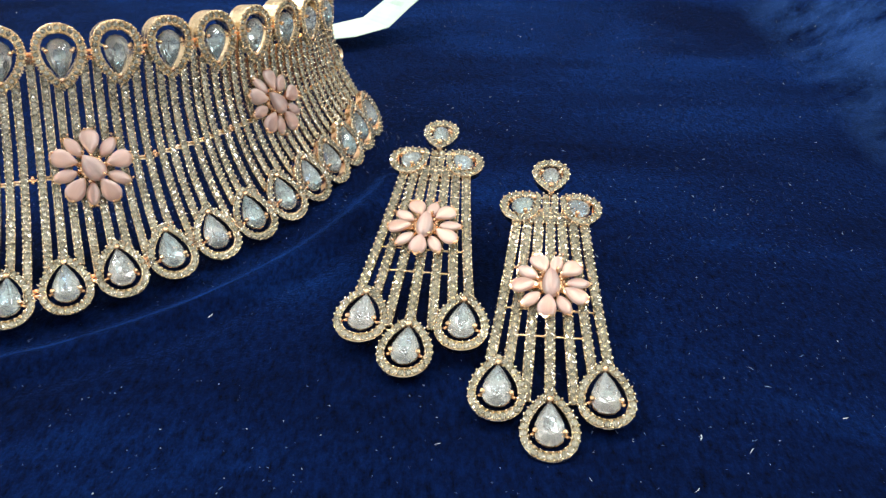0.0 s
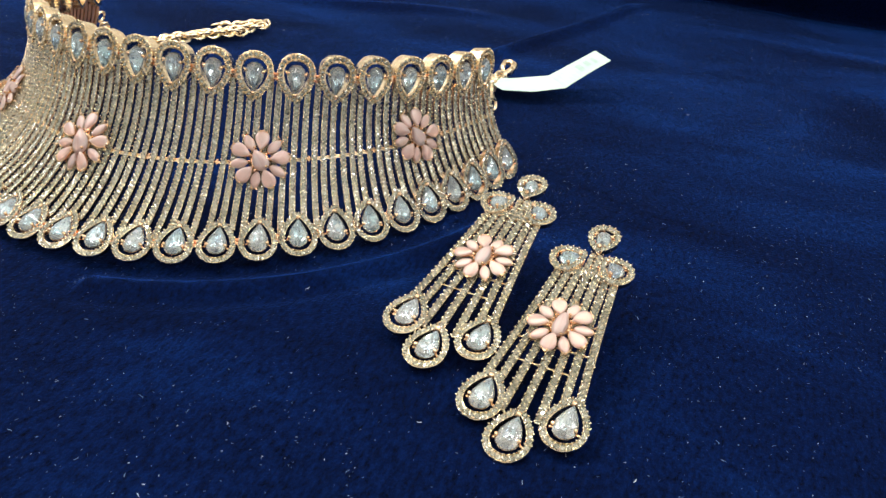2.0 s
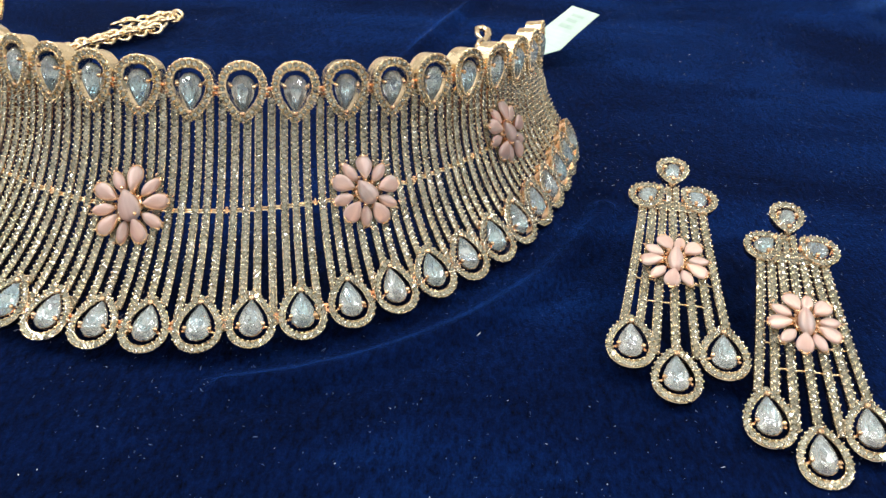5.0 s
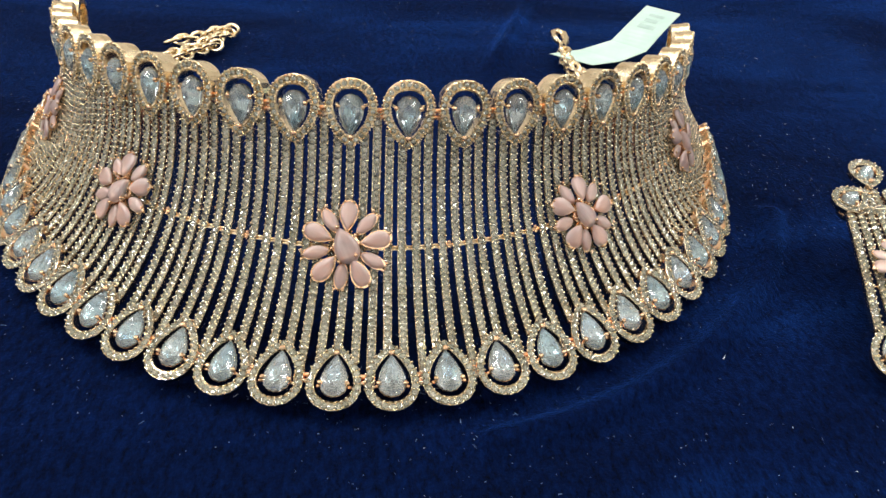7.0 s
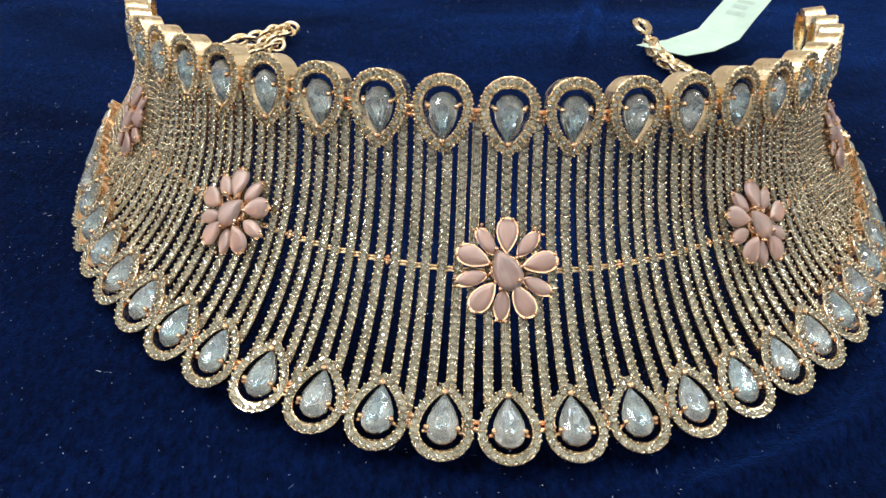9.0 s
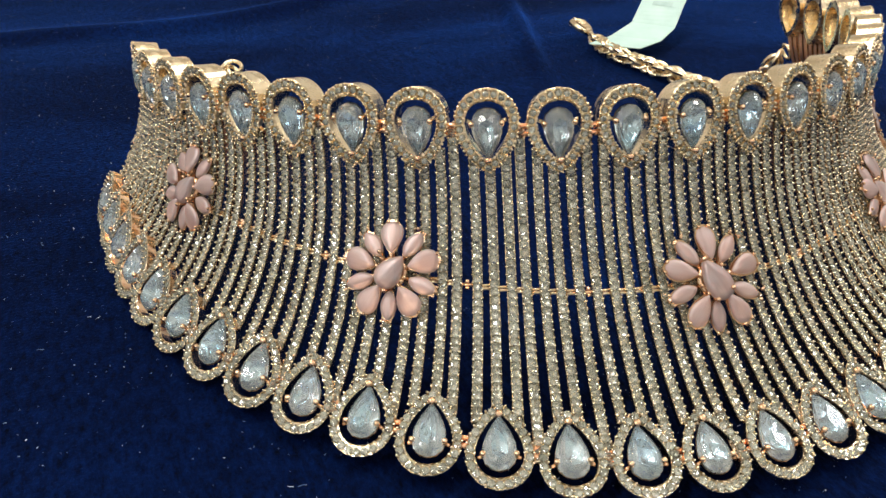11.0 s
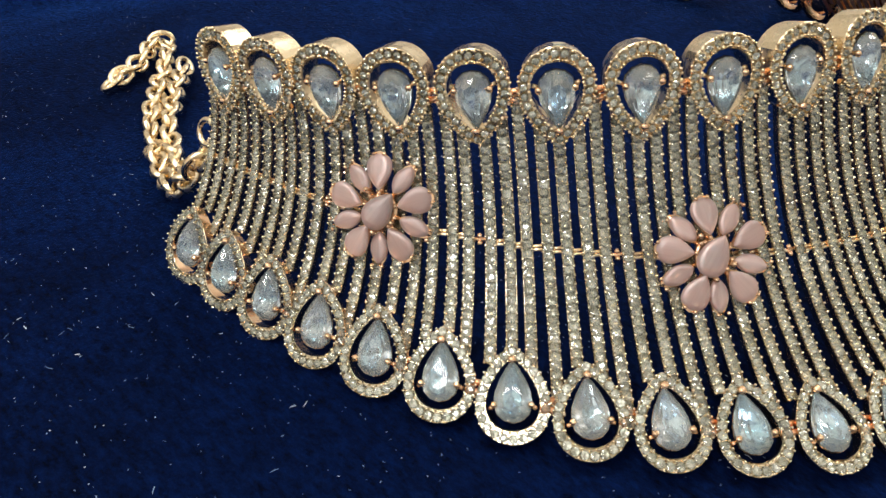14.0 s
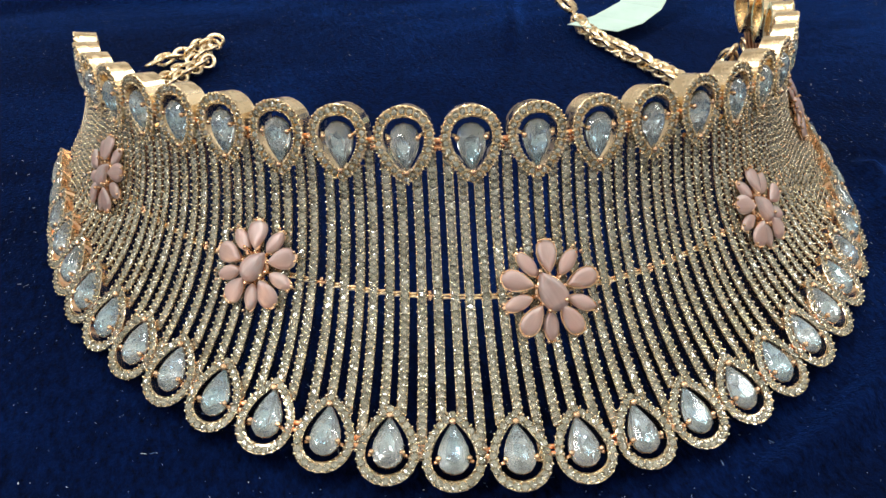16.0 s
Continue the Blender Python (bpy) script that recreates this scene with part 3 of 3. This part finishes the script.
def sweep_strip(points, normals, sides, width, depth, pitch, bar, stones):
    """A jewelled bar along points: the metal and its beads go to bar, the cut stones to stones."""
    n = len(points)
    rows = []
    for p, q, s in zip(points, normals, sides):
        w = s * width * 0.50
        rows += [p - w * 0.9 - q * depth, p - w - q * 0.16, p - w * 0.97 - q * 0.04, p - w * 0.88 - q * 0.45,
                 p + w * 0.88 - q * 0.45, p + w * 0.97 - q * 0.04, p + w - q * 0.16, p + w * 0.9 - q * depth]
    f, seat, back = [], [], []
    for k in range(n - 1):
        for j in range(8):
            i = (j + 1) % 8
            (seat if 1 <= j <= 5 else back if j == 7 else f).append((k * 8 + j, k * 8 + i, k * 8 + 8 + i, k * 8 + 8 + j))
    f += [tuple(range(7, -1, -1)), tuple(range((n - 1) * 8, n * 8))]
    bar.add(np.array(rows), f, False)
    bar.add(np.array(rows), seat, False, 1)
    bar.add(np.array(rows), back, False, 2)
    P, Q, S = np.array(points), np.array(normals), np.array(sides)
    d = np.r_[0, np.cumsum(np.linalg.norm(np.diff(P, axis=0), axis=1))]
    count = max(1, int(d[-1] / pitch))
    step = d[-1] / count
    for k in range(count + 1):
        for half in (0, 1):
            a = (k + 0.5 * half) * step if half == 0 else (k + 0.5) * step
            if a > d[-1]:
                continue
            p = np.array([np.interp(a, d, P[:, i]) for i in range(3)])
            q = unit([np.interp(a, d, Q[:, i]) for i in range(3)])
            s = unit([np.interp(a, d, S[:, i]) for i in range(3)])
            t = np.cross(q, s)
            if half:
                m = tilted(frame_at(p + q * 0.03, s, t * step / 1.30, q), 0.24, True)
                m[:3, :3] *= width / 1.74
                stones.stamp(CUSHION, [m])
                stones.frames.append(m)
            else:
                for e in (-1, 1):
                    bar.stamp(BEAD, [frame_at(p + s * e * width * 0.41 + q * 0.24, s, t, q)], width / 1.6, 1)


STRIPS = 49
SWAY = random.Random(17)
HINGES = ((0.145, 0.0008), (0.297, 0.0015), (0.47, 0.0008), (0.62, 0.0008), (0.80, 0.0006))


def strip_place(k):
    """Where strip k sits along the choker: even, but for wider gaps at the hinges between its panels."""
    a = abs(k) / STRIPS * 0.985
    e = sum(w * math.copysign(math.exp(-abs(a - h) / 0.035), a - h) for h, w in HINGES)
    return math.copysign(a + e, k) if k else 0.0


one = Build()
one.stamp(CUSHION, [np.eye(4)])
SINGLE = one.mesh("single_stone", PAVE)
for k in range(-STRIPS, STRIPS + 1):
    s = strip_place(k) + (SWAY.uniform(-0.0014, 0.0014) if k else 0)
    vs = np.linspace(0, 1, 41)
    P = np.array([sheet(s, v) for v in vs])
    d = np.r_[0, np.cumsum(np.linalg.norm(np.diff(P, axis=0), axis=1))]
    lj = min(15, max(-15, round(s * 15.5)))
    uj = min(11, max(-11, round(s * 11.5)))
    dl = (s * 15.5 - lj) * np.linalg.norm(low_row((lj + 0.5) / 15.5) - low_row((lj - 0.5) / 15.5))
    du = (s * 11.5 - uj) * np.linalg.norm(top_row((uj + 0.5) / 11.5) - top_row((uj - 0.5) / 11.5))
    a0, a1 = max(reach(dl), 0), d[-1] - reach(du)
    v0, v1 = np.interp(a0, d, vs), np.interp(a1, d, vs)
    if abs(dl) > 3.6:
        v0 = -0.035
    if abs(du) > 3.8:
        v1 = 1.0
    fr = [sheet_frame(s, v) for v in np.linspace(v0, v1, 22)]
    bar, stones = Build(), Build()
    sweep_strip([m[:3, 3] for m in fr], [m[:3, 2] for m in fr], [m[:3, 0] for m in fr], 1.72, 1.25, 1.24, bar, stones)
    strip = child("strip", bar.mesh("strip", GOLD, BEADS, BACK), choker)
    if -9 <= k <= 2:
        for m in stones.frames:
            child("pave_stone", SINGLE, strip, to_matrix(m))
    else:
        child("pave_stones", stones.mesh("strip_stones", PAVE), strip, None, "", "stuff")

for j in range(-15, 16):
    m = sheet_frame(j / 15.5, 0.10 + 0.45 * (j / 15.5) ** 2)
    m[:3, 3] = sheet(j / 15.5, 0.0) + m[:3, 2] * 0.15 + m[:3, 1] * 0.3
    place_drop("lower_drop", LOWER, choker, m)
for j in range(-11, 12):
    m = sheet_frame(j / 11.5, 0.96)
    m[:3, 3] = sheet(j / 11.5, 1.0) + m[:3, 2] * 0.15 - m[:3, 1] * 0.6
    m[:3, 0] *= -1
    m[:3, 1] *= -1
    place_drop("upper_drop", UPPER, choker, m)

FLOWERS = ((-0.72, 0.54, -42, 0.92), (-0.38, 0.5, -42, 0.93), (0.0, 0.5, 25, 1.0), (0.375, 0.5, 32, 0.93), (0.715, 0.54, 32, 0.92))

# small gold links: between neighbouring drops, and the thin line half-way up
lb = Build()
for e in (-0.26, 0.26):
    tube(lb, [(-0.9, e, -0.25), (-0.4, e, -0.1), (0.4, e, -0.1), (0.9, e, -0.25)], 0.24, 6)
LINK_BAR = lb.mesh("link_bar", GOLD_PALE)
lb = Build()
for e in (-0.5, 0.5):
    lb.stamp(ico(0.45), [frame_at((0, e, 0.2), (1, 0, 0), (0, 1, 0), (0, 0, 1))])
tube(lb, [(-1.1, 0, 0), (1.1, 0, 0)], 0.33, 6)
LINK_KNOT = lb.mesh("link_knot", GOLD)
lb = Build()
for e in (-0.62, 0.62):
    tube(lb, [(-1.2, e, -0.5), (-0.5, e, -0.1), (0.5, e, -0.1), (1.2, e, -0.5)], 0.48, 8)
JOINT = lb.mesh("joint", ROSE)
for count, v, sg in ((15.5, 0.0, -0.4), (11.5, 1.0, 0.0)):
    for j in range(-int(count), int(count)):
        m = sheet_frame((j + 0.5) / count, v)
        m[:3, 3] += m[:3, 1] * sg - m[:3, 2] * 0.1
        child("joint", JOINT, choker, to_matrix(m))
for k in range(-STRIPS, STRIPS):
    s0, s1 = strip_place(k), strip_place(k + 1)
    m = sheet_frame((s0 + s1) / 2, 0.5)
    m[:3, 3] -= m[:3, 2] * 0.35
    child("link", LINK_KNOT if any(min(abs(s0), abs(s1)) < h <= max(abs(s0), abs(s1)) for h, w in HINGES) else LINK_BAR, choker, to_matrix(m))

for fs, fv, turn, size in FLOWERS:
    m = sheet_frame(fs, fv)
    m[:3, 3] += m[:3, 2] * 1.6
    place_flower(choker, m, 0 if fs > -0.1 else 4, size, turn, fs != 0, HEART_SHORT if fs else HEART)

# end rings on the left and right edge
for sgn in (-1, 1):
    b = Build()
    m = sheet_frame(sgn * 0.99, 0.60)
    c = m[:3, 3] + m[:3, 0] * sgn * 2.2 - m[:3, 2] * 1.0
    tube(b, [c + 2.1 * (math.cos(a) * m[:3, 0] + math.sin(a) * m[:3, 1]) for a in np.linspace(0, math.tau, 20, endpoint=False)], 0.5, 8, True)
    child("end_ring", b.mesh("end_ring", GOLD_PALE), choker)

# ---------------------------------------------------------------- chains
link_b = Build()
tube(link_b, [(2.3 * math.cos(a), 1.5 * math.sin(a), 0) for a in np.linspace(0, math.tau, 18, endpoint=False)], 0.55, 8, True)
LINK = link_b.mesh("chain_link", GOLD_PALE)


def lay_chain(label, paths, pitch, scale=1.0):
    chain = tagged(new("extension_chain"), label, "chain")
    rng = random.Random(5)
    for path in paths:
        P = np.array(path, float)
        # smooth the path
        for _ in range(3):
            q = [P[0]]
            for a, b in zip(P[:-1], P[1:]):
                q += [a * 0.75 + b * 0.25, a * 0.25 + b * 0.75]
            P = np.array(q + [P[-1]])
        d = np.r_[0, np.cumsum(np.linalg.norm(np.diff(P, axis=0), axis=1))]
        for k in range(int(d[-1] / pitch) + 1):
            a = min(k * pitch, d[-1])
            p = Vector([np.interp(a, d, P[:, i]) for i in range(3)])
            w = Vector([np.interp(min(a + 0.5, d[-1]), d, P[:, i]) - np.interp(max(a - 0.5, 0), d, P[:, i]) for i in range(3)]).normalized()
            rot = w.to_track_quat("X", "Z").to_matrix().to_4x4()
            roll = (42 if k % 2 else -42) + rng.uniform(-20, 20)
            rot = rot @ pose(0, 0, 0, 0, rng.uniform(-12, 12), rng.uniform(-14, 14))
            child("link", LINK, chain, Matrix.Translation(p * MM) @ rot @ pose(0, 0, 0, roll, 0, 0) @ Matrix.Diagonal((scale, scale, scale, 1)))
    return chain


lay_chain("gold cable chain folded back on blue velvet", [
    [(-80, 237, 13), (-82, 241, 7), (-82, 246, 2.6), (-79, 256, 1.3), (-71.5, 272, 1.3), (-60, 286, 1.6), (-50, 298, 1.5), (-46.5, 306, 1.8), (-51, 304, 1.9), (-58, 298, 1.3), (-69.5, 293, 1.3)],
    [(-79, 240, 10), (-79, 245, 4.0), (-75.5, 256, 2.2), (-69, 269, 1.6), (-58, 282, 2.0), (-51, 290, 1.5)]], 3.2, 1.2)
lay_chain("gold snake-like cable chain with a hook end on blue velvet", [
    [(86, 222, 16), (86, 225, 8), (84.5, 231, 2.0), (81.5, 244, 1.4), (77.5, 259, 1.4), (72, 276, 1.5), (71.5, 284, 1.8), (72.5, 291, 2.2)]], 1.8, 1.4)

hook = tagged(new("lobster_hook"), "polished gold hook clasp at the chain's end on velvet", "clasp")
b = Build()
hk = [(72.5, 291, 2), (73, 294, 2.2), (74.5, 298, 2.8), (74.5, 302, 3.6), (72, 304, 4.2), (70, 302, 4.4), (70.5, 298, 3.6), (72, 295, 2.8)]
tube(b, hk, [0.9, 1.2, 1.5, 1.5, 1.3, 1.1, 1.0, 0.8], 10)
child("hook_body", b.mesh("hook_body", GOLD_PALE), hook)
b = Build()
tube(b, [(72.5 + 1.6 * math.cos(a), 291 + 1.6 * math.sin(a), 2.0) for a in np.linspace(0, math.tau, 16, endpoint=False)], 0.5, 8, True)
child("hook_ring", b.mesh("hook_ring", GOLD_PALE), hook)

# ---------------------------------------------------------------- paper tag
tag = tagged(new("paper_tag"), "pale mint-white paper price tag strip lying over the chain", "tag")


def tag_point(u, w):
    """u along the strip from the chain to the free end, w across it."""
    left = np.array([(66, 284, 3.2), (78, 289, 3.0), (91, 296, 4.2), (98, 302, 8.5), (106, 308.5, 13.4)], float)
    right = np.array([(79, 273, 3.6), (90, 277, 3.6), (101, 284.5, 4.6), (107.5, 290, 9.5), (115, 296, 14.6)], float)
    k = np.linspace(0, 1, 5)
    a = np.array([np.interp(u, k, left[:, i]) for i in range(3)])
    c = np.array([np.interp(u, k, right[:, i]) for i in range(3)])
    return a + (c - a) * w


b = Build()
rows = []
for u in np.linspace(0, 1, 21):
    for z in (0.0, -0.22):
        rows += [tag_point(u, 0) + (0, 0, z), tag_point(u, 1) + (0, 0, z)]
f = []
for k in range(20):
    i, j = 4 * k, 4 * k + 4
    f += [(i, i + 1, j + 1, j), (i + 2, j + 2, j + 3, i + 3), (i, j, j + 2, i + 2), (i + 1, i + 3, j + 3, j + 1)]
f += [(0, 2, 3, 1), (80, 81, 83, 82)]
b.add(np.array(rows), f, False)
child("paper_strip", b.mesh("paper_strip", PAPER), tag)
for u0, u1, w0, w1 in ((0.74, 0.79, 0.28, 0.74), (0.82, 0.86, 0.30, 0.66), (0.89, 0.92, 0.3, 0.72)):
    b = Build()
    b.add(np.array([tag_point(u0, w0), tag_point(u0, w1), tag_point(u1, w1), tag_point(u1, w0)]) + (0, 0, 0.15), [(0, 1, 2, 3)])
    child("print_bar", b.mesh("print_bar", INK), tag, None, "faded grey printed bar")

# ---------------------------------------------------------------- earrings
def earring_strip_meshes():
    out = []
    tops = np.linspace(-6.7, 6.7, 7)
    ends = [(-10.5, 12.2), (-7.4, 10.6), (-4.2, 4.2), (0.0, 6.4), (4.2, 4.2), (7.4, 10.6), (10.4, 12.2)]
    for x0, (x1, y1) in zip(tops, ends):
        pts = []
        for k in np.linspace(0, 1, 12):
            x = x0 + (x1 - x0) * (0.75 * k + 0.25 * k * k)
            pts.append(np.array([x, 47 + (y1 - 47) * k, 0.0]))
        bar, stones = Build(), Build()
        sweep_strip(pts, [np.array([0, 0, 1.0])] * 12, [np.array([-1.0, 0, 0])] * 12, 1.95, 1.4, 1.6, bar, stones)
        out.append((bar.mesh("earring_strip", GOLD, BEADS, BACK), stones.mesh("earring_strip_stones", PAVE)))
    return out


EAR_STRIPS = earring_strip_meshes()


def crown_mesh():
    """The pave plate at the head of an earring, with its stones."""
    b, st = Build(), Build()
    for y, half in ((46.4, 7.0), (47.8, 5.4)):
        pts = [np.array([x, y, 0.1]) for x in np.linspace(-half, half, 8)]
        sweep_strip(pts, [np.array([0, 0, 1.0])] * 8, [np.array([0, 1.0, 0])] * 8, 1.5, 1.3, 1.4, b, st)
    for x in (-0.85, 0.85):
        pts = [np.array([x, y, 0.15]) for y in np.linspace(46.5, 53.6, 8)]
        sweep_strip(pts, [np.array([0, 0, 1.0])] * 8, [np.array([1.0, 0, 0])] * 8, 1.5, 1.3, 1.4, b, st)
    tube(b, [(0, 57, -0.6), (0, 57, -6), (0, 57, -11.5)], 0.42, 8)
    tube(b, [(0, 57, -9.5), (0, 57, -10.0), (0, 57, -11.8), (0, 57, -12.3)], [1.4, 2.6, 2.6, 1.5], 14)
    return b.mesh("crown", GOLD, BEADS, BACK), st.mesh("crown_stones", PAVE)


CROWN = crown_mesh()
rail = Build()
for y, xs in ((24, np.linspace(-9.0, 9.0, 7)), (18, np.linspace(-10.3, 10.3, 7))):
    for a, c in zip(xs[:-1], xs[1:]):
        if y == 18 and abs(a + c) > 16:
            continue
        tube(rail, [(a, y, -0.5), (c, y, -0.5)], 0.22, 6)
RAIL = rail.mesh("rail", GOLD_PALE)


def rot_frame(x, y, z, deg):
    a = math.radians(deg)
    return frame_at((x, y, z), (math.cos(a), math.sin(a), 0), (-math.sin(a), math.cos(a), 0), (0, 0, 1))


def earring(base, up, label):
    """An earring with its lowest stone at base (mm); up: the direction from there to its head."""
    e = tagged(new("drop_earring"), label, "earring", "pair of earrings")
    up = unit(up)
    side = unit(np.cross(up, (0, 0, 1)))
    e.matrix_world = to_matrix(frame_at(base, side, up, np.cross(side, up)))
    for bar, stones in EAR_STRIPS:
        strip = child("strip", bar, e)
        child("pave_stones", stones, strip, None, "", "stuff")
    crown = child("crown_plate", CROWN[0], e)
    child("pave_stones", CROWN[1], crown, None, "", "stuff")
    child("cross_links", RAIL, e, None, "", "stuff")
    place_drop("lower_drop", LOWER, e, rot_frame(0, 0, 0.15, 0))
    place_drop("lower_drop", LOWER, e, rot_frame(-9.1, 6.8, 0.1, 0))
    place_drop("lower_drop", LOWER, e, rot_frame(9.6, 6.8, 0.1, 0))
    place_drop("side_drop", SMALL, e, rot_frame(-5.5, 49.8, 0.5, -52))
    place_drop("side_drop", SMALL, e, rot_frame(5.5, 49.8, 0.5, 52))
    place_drop("top_drop", SMALL, e, rot_frame(0, 57.6, 0.8, 180))
    place_flower(e, rot_frame(0, 28.5, 1.6, 0), 174, 0.86, -174.0, True, HEART_SLIM)
    return e


earring((114.9, 114.1, 3.6), (5.5, 55.6, 14.1), "rose-gold crystal drop earring with pink flower, lying beside the choker")
earring((139.7, 98.2, 0.4), (4.2, 56.2, 16.3), "rose-gold crystal drop earring with pink flower, lying apart from the choker")

# ---------------------------------------------------------------- lint on the velvet
rng = random.Random(11)
b = Build()
made = 0
while made < 15000:
    x, y = rng.uniform(-0.34, 0.30), rng.uniform(0.0, 0.44)
    if noise.noise(Vector((x * 14, y * 14, 3.1))) < rng.uniform(-0.5, 0.5):
        continue
    made += 1
    h = float(velvet_height(np.array(x), np.array(y))) * 1000
    ln, a = rng.uniform(0.06, 0.20) * (3.2 if rng.random() < 0.08 else 1), rng.uniform(0, math.tau)
    c, d = np.array([x * 1000, y * 1000, h + 0.12]), np.array([math.cos(a), math.sin(a), rng.uniform(-0.2, 0.3)])
    w = np.array([-d[1], d[0], 0]) * rng.uniform(0.035, 0.085)
    bend = np.array([-d[1], d[0], 0.2]) * rng.uniform(-0.15, 0.15)
    b.add(np.array([c - d * ln - w, c - d * ln + w, c + bend + w, c + bend - w, c + d * ln + w * 0.6, c + d * ln - w * 0.6]), [(0, 1, 2, 3), (3, 2, 4, 5)])
tagged(new("lint", b.mesh("lint", LINT)), "specks of pale lint strewn over the velvet", "lint", kind="stuff")
